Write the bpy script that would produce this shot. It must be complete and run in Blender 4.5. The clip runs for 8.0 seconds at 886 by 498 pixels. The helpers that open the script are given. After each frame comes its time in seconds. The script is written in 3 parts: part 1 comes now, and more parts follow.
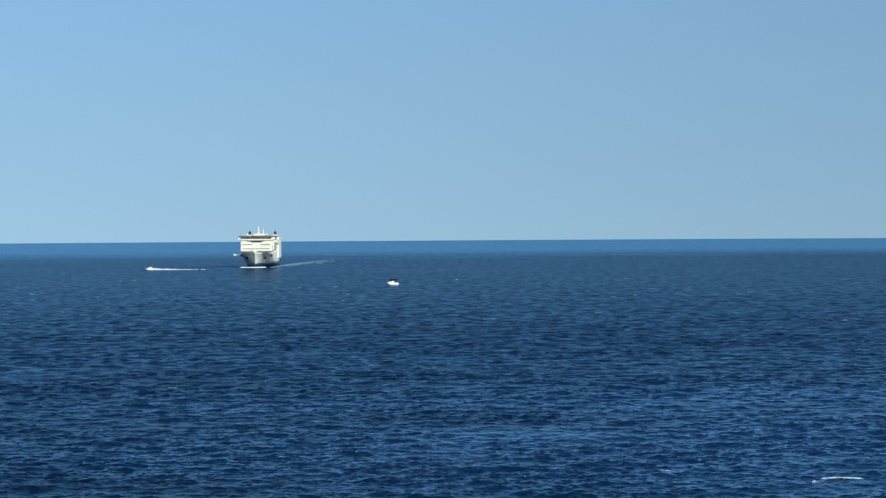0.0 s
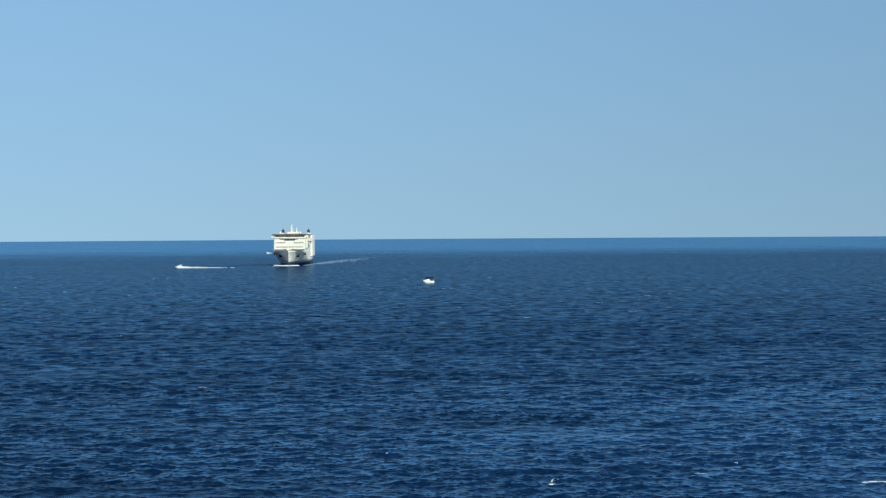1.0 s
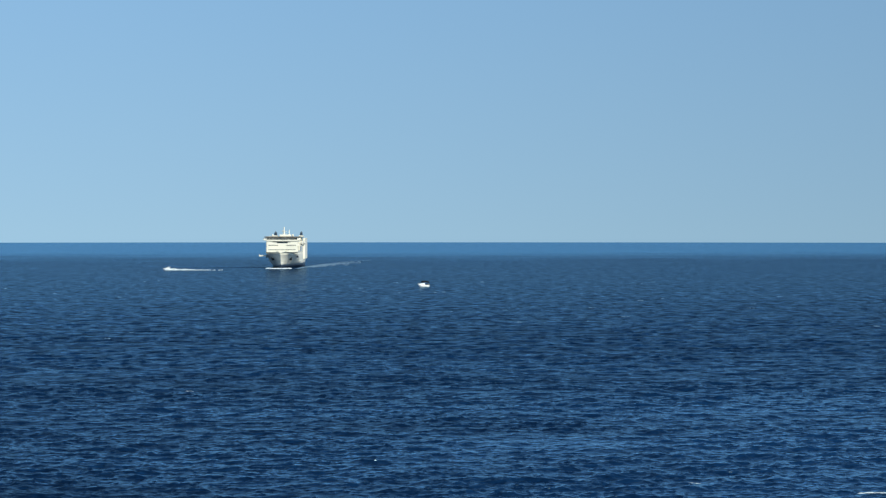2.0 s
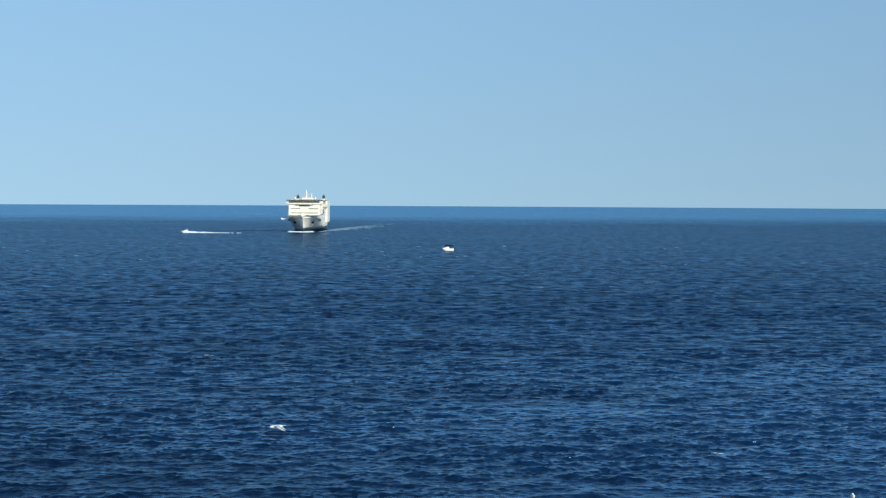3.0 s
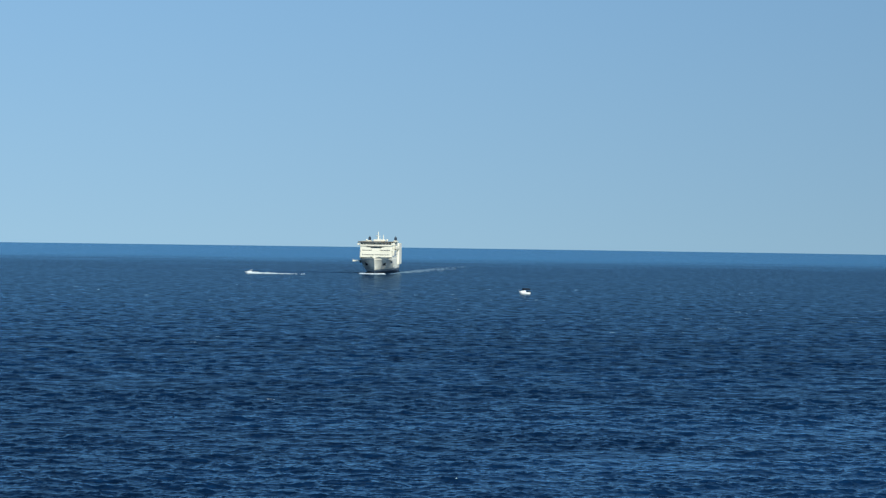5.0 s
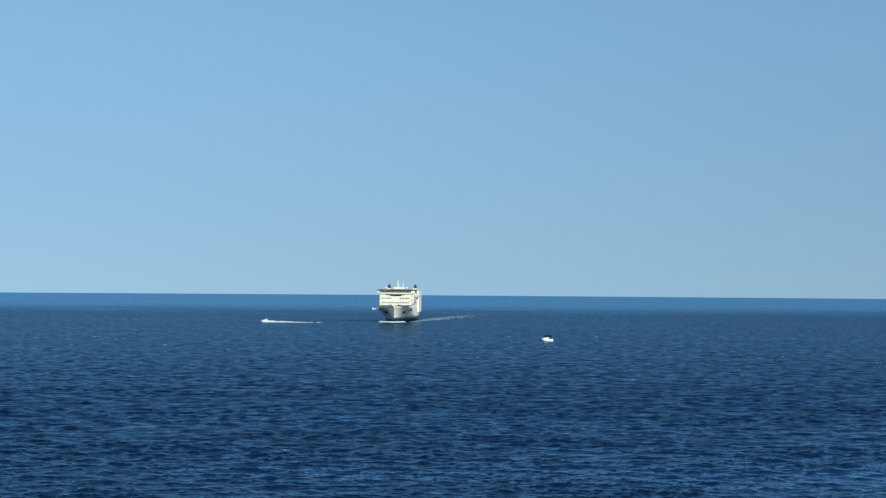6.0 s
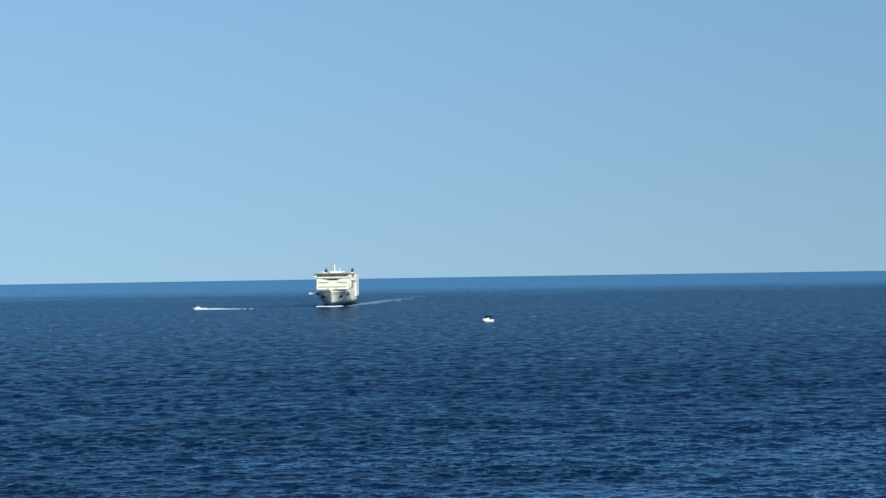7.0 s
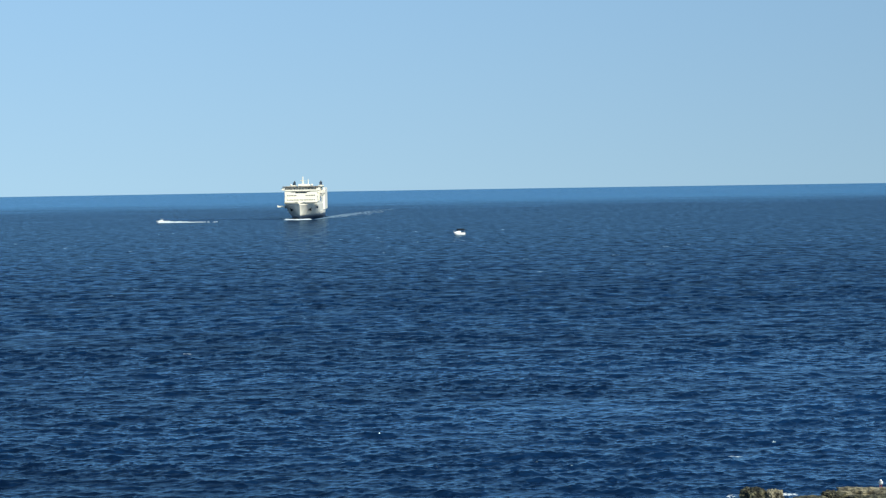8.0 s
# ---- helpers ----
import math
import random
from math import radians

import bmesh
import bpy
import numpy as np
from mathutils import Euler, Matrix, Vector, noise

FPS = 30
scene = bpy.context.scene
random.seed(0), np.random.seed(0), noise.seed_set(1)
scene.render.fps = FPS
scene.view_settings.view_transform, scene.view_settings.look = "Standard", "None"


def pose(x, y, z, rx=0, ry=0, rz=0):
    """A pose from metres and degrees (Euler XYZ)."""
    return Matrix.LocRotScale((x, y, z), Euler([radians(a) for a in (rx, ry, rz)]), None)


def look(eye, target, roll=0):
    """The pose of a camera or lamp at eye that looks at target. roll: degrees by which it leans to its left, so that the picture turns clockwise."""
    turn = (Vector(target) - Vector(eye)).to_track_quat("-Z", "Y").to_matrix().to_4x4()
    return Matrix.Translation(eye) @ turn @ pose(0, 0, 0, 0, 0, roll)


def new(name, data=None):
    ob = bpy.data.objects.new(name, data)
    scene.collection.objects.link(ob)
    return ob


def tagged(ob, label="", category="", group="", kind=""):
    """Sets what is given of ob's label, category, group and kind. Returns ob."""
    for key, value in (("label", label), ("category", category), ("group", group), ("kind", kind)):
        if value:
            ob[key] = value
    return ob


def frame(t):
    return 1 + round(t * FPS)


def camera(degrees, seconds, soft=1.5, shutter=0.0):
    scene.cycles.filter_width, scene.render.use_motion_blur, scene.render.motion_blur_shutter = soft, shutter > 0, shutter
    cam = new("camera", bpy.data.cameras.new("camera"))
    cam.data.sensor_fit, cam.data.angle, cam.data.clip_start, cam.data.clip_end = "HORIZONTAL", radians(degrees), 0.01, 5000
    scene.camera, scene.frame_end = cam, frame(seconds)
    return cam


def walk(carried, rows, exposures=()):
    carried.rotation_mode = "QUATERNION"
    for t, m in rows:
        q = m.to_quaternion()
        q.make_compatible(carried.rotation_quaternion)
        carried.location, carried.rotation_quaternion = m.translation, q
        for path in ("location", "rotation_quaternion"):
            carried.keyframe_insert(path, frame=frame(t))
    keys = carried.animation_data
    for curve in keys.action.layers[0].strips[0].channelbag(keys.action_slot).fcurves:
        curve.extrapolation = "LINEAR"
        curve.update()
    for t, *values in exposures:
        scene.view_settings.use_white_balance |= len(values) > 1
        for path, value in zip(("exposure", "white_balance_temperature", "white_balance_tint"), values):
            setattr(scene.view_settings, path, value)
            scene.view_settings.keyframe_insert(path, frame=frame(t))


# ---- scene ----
cam = camera(30, 8.0, soft=1.3)


def eye_at(t):
    """The hand-held camera, carried slowly forward high over the shore."""
    return Vector((0.0, -10.0 + 1.25 * t, 29.4))


def aim(t, yaw, pitch, roll):
    """A row of the camera's walk: yaw to the right of the ferry's bearing, pitch up, roll, in degrees."""
    y, p = radians(yaw), radians(pitch)
    way = Vector((math.sin(y) * math.cos(p), math.cos(y) * math.cos(p), math.sin(p)))
    return t, look(eye_at(t), eye_at(t) + 100 * way, roll)


AIMS = (
    (0.0, 6.519, -0.636, -0.360),
    (0.1, 6.432, -0.652, -0.351),
    (0.2, 6.373, -0.651, -0.341),
    (0.3, 5.480, -0.664, -0.332),
    (0.4, 5.129, -0.683, -0.323),
    (0.5, 5.404, -0.687, -0.313),
    (0.7, 5.389, -0.705, -0.333),
    (1.0, 5.358, -0.695, -0.361),
    (1.2, 5.506, -0.683, -0.295),
    (2.3, 5.607, -0.551, 0.067),
    (2.5, 5.606, -0.633, 0.133),
    (2.7, 5.427, -0.846, 0.204),
    (2.8, 5.427, -1.125, 0.239),
    (2.9, 5.233, -1.466, 0.275),
    (3.0, 4.822, -1.822, 0.310),
    (3.1, 4.500, -2.051, 0.322),
    (3.2, 4.319, -2.142, 0.334),
    (3.3, 4.143, -2.210, 0.346),
    (3.5, 3.377, -2.224, 0.370),
    (3.7, 3.007, -2.219, 0.389),
    (3.8, 2.928, -2.216, 0.398),
    (4.0, 2.820, -1.678, 0.417),
    (4.1, 2.816, -0.641, 0.454),
    (4.2, 2.916, 0.297, 0.491),
    (5.3, 2.018, -0.522, 0.917),
    (5.4, 1.958, 0.412, 0.911),
    (5.5, 1.953, 1.238, 0.906),
    (5.6, 1.782, 1.668, 0.810),
    (5.7, 1.763, 1.764, 0.714),
    (5.8, 1.708, 1.713, 0.618),
    (6.0, 1.593, 1.265, 0.425),
    (6.2, 1.414, 1.109, 0.066),
    (6.3, 1.340, 0.920, -0.113),
    (6.5, 1.665, 0.807, -0.473),
    (6.7, 2.236, 0.742, -0.645),
    (6.8, 2.821, 0.772, -0.731),
    (6.9, 3.362, 0.722, -0.817),
    (7.0, 3.780, 0.642, -0.903),
    (7.1, 3.880, 0.180, -0.916),
    (7.2, 3.989, -0.259, -0.930),
    (7.3, 4.001, -0.665, -0.944),
    (7.4, 4.054, -0.908, -0.957),
    (7.5, 4.151, -1.295, -0.971),
    (7.7, 4.479, -1.927, -0.949),
    (7.8, 4.592, -2.065, -0.938),
    (8.0, 4.802, -2.395, -0.916),
)
walk(cam, [aim(*a) for a in AIMS],
     exposures=[
         (0.0, 0.0, 6480, 2), (1.2, 0.0, 6500, 2), (2.6, 0.05, 6640, 3), (3.2, 0.16, 6660, 3), (3.7, 0.15, 6660, 3), (4.0, 0.06, 6550, 2),
         (4.4, -0.02, 6500, 2), (5.6, -0.05, 6440, 2), (6.6, -0.01, 6440, 2), (7.3, 0.11, 6650, 3), (8.0, 0.23, 6790, 4)])

# ---- world and sun ----
SUN_ELEVATION, SUN_AZIMUTH = radians(31), radians(148)   # azimuth clockwise from +y, so behind and to the right
world = bpy.data.worlds.new("world")
scene.world = world
world.use_nodes = True
wn = world.node_tree.nodes
sky = wn.new("ShaderNodeTexSky")
sky.sky_type, sky.sun_disc = "NISHITA", False
sky.sun_elevation, sky.sun_rotation = SUN_ELEVATION, SUN_AZIMUTH
sky.altitude, sky.air_density, sky.dust_density, sky.ozone_density = 0, 1.0, 0.08, 1.75
# very clear air: the blue of the higher sky reaches down to the horizon
up, lift, unit = wn.new("ShaderNodeTexCoord"), wn.new("ShaderNodeMapping"), wn.new("ShaderNodeVectorMath")
lift.inputs["Location"].default_value, lift.inputs["Scale"].default_value = (0, 0, 0.195), (1, 1, 0.50)
unit.operation = "NORMALIZE"
wl = world.node_tree.links
floor_z = wn.new("ShaderNodeVectorMath")
floor_z.operation = "MAXIMUM"
floor_z.inputs[1].default_value = (-2, -2, 0)
wl.new(up.outputs["Generated"], floor_z.inputs[0])
wl.new(floor_z.outputs["Vector"], lift.inputs["Vector"])
wl.new(lift.outputs["Vector"], unit.inputs[0])
wl.new(unit.outputs["Vector"], sky.inputs["Vector"])
wn["Background"].inputs["Strength"].default_value = 0.1155
# a little pale haze over the horizon, a deeper blue above it
height, haze_step, haze, tinted = wn.new("ShaderNodeSeparateXYZ"), wn.new("ShaderNodeMapRange"), wn.new("ShaderNodeMix"), wn.new("ShaderNodeMix")
wl.new(up.outputs["Generated"], height.inputs[0])
wl.new(height.outputs["Z"], haze_step.inputs["Value"])
haze_step.inputs["From Min"].default_value, haze_step.inputs["From Max"].default_value = 0.0, 0.15
haze.data_type = tinted.data_type = "RGBA"
haze.inputs["A"].default_value, haze.inputs["B"].default_value = (0.94, 0.94, 0.915, 1), (0.96, 1.05, 1.095, 1)
wl.new(haze_step.outputs["Result"], haze.inputs["Factor"])
tinted.blend_type = "MULTIPLY"
tinted.inputs["Factor"].default_value = 1.0
wl.new(sky.outputs["Color"], tinted.inputs["A"])
wl.new(haze.outputs["Result"], tinted.inputs["B"])
wl.new(tinted.outputs["Result"], wn["Background"].inputs["Color"])

sun = new("sun", bpy.data.lights.new("sun", "SUN"))
sun.data.energy, sun.data.angle, sun.data.color = 4.6, radians(0.53), (1.0, 0.925, 0.785)
to_sun = Vector((math.sin(SUN_AZIMUTH) * math.cos(SUN_ELEVATION), math.cos(SUN_AZIMUTH) * math.cos(SUN_ELEVATION), math.sin(SUN_ELEVATION)))
sun.matrix_world = look(to_sun * 200, (0, 0, 0))


# ---- materials ----
def material(name, colour, rough=0.5, metal=0.0, grain=0.0, scale=1.0, bump=0.0, spec=0.5, second=None, amount=0.5):
    """A painted or mineral surface: colour broken by two scales of noise, relief, gloss."""
    m = bpy.data.materials.new(name)
    m.use_nodes = True
    n, l = m.node_tree.nodes, m.node_tree.links
    b = n["Principled BSDF"]
    b.inputs["Roughness"].default_value, b.inputs["Metallic"].default_value = rough, metal
    b.inputs["Specular IOR Level"].default_value = spec
    tc = n.new("ShaderNodeTexCoord")
    big, fine = n.new("ShaderNodeTexNoise"), n.new("ShaderNodeTexNoise")
    big.inputs["Scale"].default_value, fine.inputs["Scale"].default_value = scale, scale * 9
    big.inputs["Detail"].default_value = fine.inputs["Detail"].default_value = 5
    for t in (big, fine):
        l.new(tc.outputs["Object"], t.inputs["Vector"])
    mix = n.new("ShaderNodeMix")
    mix.data_type = "RGBA"
    other = second or tuple(c * (1 - grain) for c in colour)
    mix.inputs["A"].default_value, mix.inputs["B"].default_value = (*colour, 1), (*other, 1)
    ramp = n.new("ShaderNodeMapRange")
    ramp.inputs["From Min"].default_value, ramp.inputs["From Max"].default_value = 0.62 - amount * 0.4, 0.82 - amount * 0.4
    add = n.new("ShaderNodeMath")
    add.operation = "MULTIPLY_ADD"
    add.inputs[1].default_value, add.inputs[2].default_value = 0.35, -0.17
    l.new(fine.outputs["Fac"], add.inputs[0])
    total = n.new("ShaderNodeMath")
    l.new(add.outputs[0], total.inputs[0])
    l.new(big.outputs["Fac"], total.inputs[1])
    l.new(total.outputs[0], ramp.inputs["Value"])
    l.new(ramp.outputs["Result"], mix.inputs["Factor"])
    l.new(mix.outputs["Result"], b.inputs["Base Color"])
    if bump:
        bp = n.new("ShaderNodeBump")
        bp.inputs["Strength"].default_value, bp.inputs["Distance"].default_value = 0.8, bump
        l.new(total.outputs[0], bp.inputs["Height"])
        l.new(bp.outputs["Normal"], b.inputs["Normal"])
    return m


def water_material():
    """Open sea: deep blue body colour with wave light and dark painted in, wind ripples of several sizes, and broad
    patches of rougher and smoother water.
    """
    m = bpy.data.materials.new("sea_water")
    m.use_nodes = True
    n, l = m.node_tree.nodes, m.node_tree.links
    n.remove(n["Principled BSDF"])
    tc = n.new("ShaderNodeTexCoord")

    def noise_at(sx, sy, scale, detail, rough=0.55, turn=12):
        mp = n.new("ShaderNodeMapping")
        mp.inputs["Scale"].default_value = (sx, sy, 1)
        mp.inputs["Rotation"].default_value = (0, 0, radians(turn))
        l.new(tc.outputs["Object"], mp.inputs["Vector"])
        t = n.new("ShaderNodeTexNoise")
        t.inputs["Scale"].default_value, t.inputs["Detail"].default_value, t.inputs["Roughness"].default_value = scale, detail, rough
        l.new(mp.outputs["Vector"], t.inputs["Vector"])
        return t.outputs["Fac"]

    def maths(op, a, c, d=None):
        k = n.new("ShaderNodeMath")
        k.operation = op
        for i, v in enumerate((a, c, d)):
            if v is None:
                continue
            if isinstance(v, (int, float)):
                k.inputs[i].default_value = v
            else:
                l.new(v, k.inputs[i])
        return k.outputs[0]

    ripples = noise_at(0.6, 1.0, 1.5, 3, 0.6)        # well under a metre
    chop = noise_at(0.45, 1.0, 0.75, 3, 0.6, -9)     # a metre or two
    waves = noise_at(0.4, 1.0, 0.10, 3, 0.6, 5)      # ten metres
    patches = noise_at(0.28, 1.0, 0.018, 4, 0.6, 3)
    sep = n.new("ShaderNodeSeparateXYZ")
    l.new(tc.outputs["Object"], sep.inputs[0])
    open_water = n.new("ShaderNodeMapRange")
    open_water.interpolation_type = "SMOOTHSTEP"
    open_water.inputs["From Min"].default_value, open_water.inputs["From Max"].default_value = 200, 430
    l.new(sep.outputs["Y"], open_water.inputs["Value"])
    out = open_water.outputs["Result"]
    # on the open water, where the sheet itself is coarser, more of the waves are relief
    height = maths("ADD", maths("MULTIPLY", ripples, 0.12), maths("ADD", maths("MULTIPLY", chop, 0.20), maths("MULTIPLY", waves, maths("MULTIPLY_ADD", out, 2.6, 0.3))))
    # beyond about two kilometres, calm water's sky sheen is mixed into the body colour
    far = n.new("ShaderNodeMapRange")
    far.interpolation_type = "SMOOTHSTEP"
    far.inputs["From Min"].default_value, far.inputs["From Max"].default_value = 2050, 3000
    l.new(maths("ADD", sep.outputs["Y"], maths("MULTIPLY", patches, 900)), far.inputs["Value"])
    far_sheen = far.outputs["Result"]
    strength = maths("MULTIPLY_ADD", patches, 0.7, 0.15)
    bp = n.new("ShaderNodeBump")
    bp.inputs["Distance"].default_value = 1.0
    l.new(strength, bp.inputs["Strength"])
    l.new(height, bp.inputs["Height"])
    body, gloss, fres, mix = n.new("ShaderNodeBsdfDiffuse"), n.new("ShaderNodeBsdfAnisotropic"), n.new("ShaderNodeFresnel"), n.new("ShaderNodeMixShader")
    fres.inputs["IOR"].default_value = 1.333
    gloss.inputs["Roughness"].default_value = 0.16
    gloss.inputs["Color"].default_value = (0.545, 0.79, 0.98, 1)
    for k in (body, gloss, fres):
        l.new(bp.outputs["Normal"], k.inputs["Normal"])
    # wave light and dark painted by noise: streaks on open water, dashes nearer in
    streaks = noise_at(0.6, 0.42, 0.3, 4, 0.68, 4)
    near_dashes = noise_at(0.40, 1.0, 1.3, 3, 0.68, -2)
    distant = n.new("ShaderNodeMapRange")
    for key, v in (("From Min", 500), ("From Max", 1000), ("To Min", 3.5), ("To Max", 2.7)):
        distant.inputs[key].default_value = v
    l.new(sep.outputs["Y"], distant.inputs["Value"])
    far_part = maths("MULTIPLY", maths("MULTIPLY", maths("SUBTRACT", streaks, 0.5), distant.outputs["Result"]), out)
    near_part = maths("MULTIPLY", maths("MULTIPLY", maths("SUBTRACT", near_dashes, 0.5), 2.2), maths("SUBTRACT", 1.0, out))
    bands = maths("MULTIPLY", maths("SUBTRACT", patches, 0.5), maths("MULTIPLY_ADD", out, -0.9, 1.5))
    # near water goes darker towards -x and lighter towards +x
    side_tone = n.new("ShaderNodeMapRange")
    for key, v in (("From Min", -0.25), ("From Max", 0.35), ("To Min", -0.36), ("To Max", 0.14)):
        side_tone.inputs[key].default_value = v
    l.new(maths("DIVIDE", sep.outputs["X"], maths("MAXIMUM", sep.outputs["Y"], 60.0)), side_tone.inputs["Value"])
    bands = maths("ADD", bands, maths("MULTIPLY", side_tone.outputs["Result"], maths("SUBTRACT", 1.0, out)))
    light_dark = maths("ADD", maths("ADD", far_part, near_part), bands)

    def mixed(fac, a, b):
        k = n.new("ShaderNodeMix")
        k.data_type = "RGBA"
        l.new(fac, k.inputs["Factor"])
        for key, v in (("A", a), ("B", b)):
            if isinstance(v, tuple):
                k.inputs[key].default_value = (*v, 1)
            else:
                l.new(v, k.inputs[key])
        return k.outputs["Result"]

    near_blue = mixed(maths("ADD", 0.43, light_dark), (0.0017, 0.009, 0.030), (0.0036, 0.025, 0.081))
    l.new(mixed(far_sheen, near_blue, (0.022, 0.110, 0.240)), body.inputs["Color"])
    # waves hide one another at low angles, so the rough water keeps part of the mirror only; the far band keeps more
    shore = n.new("ShaderNodeMapRange")
    shore.interpolation_type = "SMOOTHSTEP"
    for key, v in (("From Min", 130), ("From Max", 430), ("To Min", 1.18), ("To Max", 0.415)):
        shore.inputs[key].default_value = v
    l.new(sep.outputs["Y"], shore.inputs["Value"])
    share = maths("MULTIPLY_ADD", far_sheen, 0.22, shore.outputs["Result"])
    l.new(maths("MULTIPLY", maths("POWER", fres.outputs[0], 1.1), maths("MULTIPLY", share, maths("MAXIMUM", maths("ADD", light_dark, 1.0), 0.05))), mix.inputs[0])
    l.new(body.outputs[0], mix.inputs[1])
    l.new(gloss.outputs[0], mix.inputs[2])
    l.new(mix.outputs[0], n["Material Output"].inputs["Surface"])
    return m


WATER = water_material()
WHITE = material("ship_white_paint", (0.82, 0.80, 0.71), 0.4, grain=0.10, scale=0.15, amount=0.4)
OFFWHITE = material("cream_paint", (0.70, 0.68, 0.60), 0.45, grain=0.12, scale=0.2)
NAVY = material("dark_hull_paint", (0.012, 0.022, 0.05), 0.45, grain=0.4, scale=0.2)
FUNNEL = material("funnel_paint", (0.02, 0.035, 0.06), 0.45, grain=0.5, scale=0.4)
# dark glass of the windows, also the painted shade of the ferry's openings
GLASS_AND_SHADE = material("tinted_glass_and_shade", (0.02, 0.03, 0.04), 0.08, grain=0.3, scale=0.3)
WINDOW = material("shaded_cabin_glass", (0.13, 0.14, 0.15), 0.15, grain=0.4, scale=0.5)
BROWN = material("roof_edge_paint", (0.17, 0.14, 0.11), 0.6, grain=0.3, scale=0.3)
DECK = material("deck_paint", (0.16, 0.20, 0.17), 0.8, grain=0.3, scale=0.3)
STEEL = material("galvanised_steel", (0.45, 0.46, 0.47), 0.4, 0.6, grain=0.3, scale=1)
GELCOAT = material("white_gelcoat", (0.78, 0.82, 0.85), 0.25, grain=0.06, scale=1)
RUBBER = material("black_plastic", (0.015, 0.015, 0.017), 0.5, grain=0.3, scale=4)
CANVAS = material("dark_canvas", (0.012, 0.015, 0.022), 0.95, grain=0.3, scale=3, bump=0.01, spec=0.2)
FOAM = material("sea_foam", (0.74, 0.84, 0.92), 0.9, grain=0.15, scale=0.8, bump=0.1)
FOAM_AND_SHEEN = material("thin_foam_and_crest_sheen", (0.19, 0.30, 0.42), 0.8, scale=0.3, second=(0.05, 0.12, 0.22), amount=0.5)
ROCK = material("shore_rock", (0.026, 0.026, 0.017), 0.9, scale=1.6, bump=0.25, second=(0.16, 0.155, 0.095), amount=0.38)
ROCK_PALE = material("pale_rock", (0.29, 0.265, 0.185), 0.9, scale=1.4, bump=0.25, second=(0.04, 0.036, 0.024), amount=0.52)
FEATHER = material("white_feathers", (0.76, 0.81, 0.86), 0.8, grain=0.08, scale=20)
GREY_FEATHER = material("pale_grey_feathers", (0.52, 0.57, 0.62), 0.8, grain=0.15, scale=20)
BLACK_FEATHER = material("black_feathers", (0.02, 0.02, 0.022), 0.8, grain=0.3, scale=20)
BEAK = material("red_bill", (0.45, 0.06, 0.03), 0.5, grain=0.2, scale=20)


# ---- mesh helpers ----
def link(name, bm, mat, parent=None, smooth=False):
    me = bpy.data.meshes.new(name)
    bmesh.ops.recalc_face_normals(bm, faces=bm.faces)
    for f in bm.faces:
        f.smooth = smooth
    bm.to_mesh(me)
    bm.free()
    me.materials.append(mat)
    ob = new(name, me)
    ob.parent = parent
    return ob


def part(name, bm, mat, parent, label="", smooth=False):
    ob = link(name, bm, mat, parent, smooth)
    return tagged(ob, label) if label else ob


def again(name, ob, parent, m):
    """A like piece on the same mesh."""
    o = new(name, ob.data)
    o.parent, o.matrix_basis = parent, m
    return o


def add_box(bm, lo, hi, bevel=0.0):
    c = [(a + b) / 2 for a, b in zip(lo, hi)]
    s = [b - a for a, b in zip(lo, hi)]
    made = bmesh.ops.create_cube(bm, size=1, matrix=Matrix.Translation(c) @ Matrix.Diagonal((*s, 1)))
    if bevel:
        edges = list({e for v in made["verts"] for e in v.link_edges})
        bmesh.ops.bevel(bm, geom=edges, offset=bevel, segments=2, affect="EDGES")
    return bm


def box(lo, hi, bevel=0.0):
    return add_box(bmesh.new(), lo, hi, bevel)


def add_rod(bm, a, b, r1, r2=None, seg=10):
    a, b = Vector(a), Vector(b)
    m = Matrix.Translation((a + b) / 2) @ (b - a).to_track_quat("Z", "Y").to_matrix().to_4x4()
    bmesh.ops.create_cone(bm, cap_ends=True, segments=seg, radius1=r1, radius2=r1 if r2 is None else r2, depth=(b - a).length, matrix=m)
    return bm


def rod(a, b, r1, r2=None, seg=10):
    return add_rod(bmesh.new(), a, b, r1, r2, seg)


def loft(sections, closed=True, caps=True):
    """Skin over equal-length rings of points."""
    bm = bmesh.new()
    rings = [[bm.verts.new(p) for p in s] for s in sections]
    for r, q in zip(rings, rings[1:]):
        k = len(r)
        for i in range(k if closed else k - 1):
            bm.faces.new((r[i], r[(i + 1) % k], q[(i + 1) % k], q[i]))
    if caps and closed:
        bm.faces.new(rings[0])
        bm.faces.new(rings[-1])
    bmesh.ops.remove_doubles(bm, verts=bm.verts, dist=1e-4)
    return bm


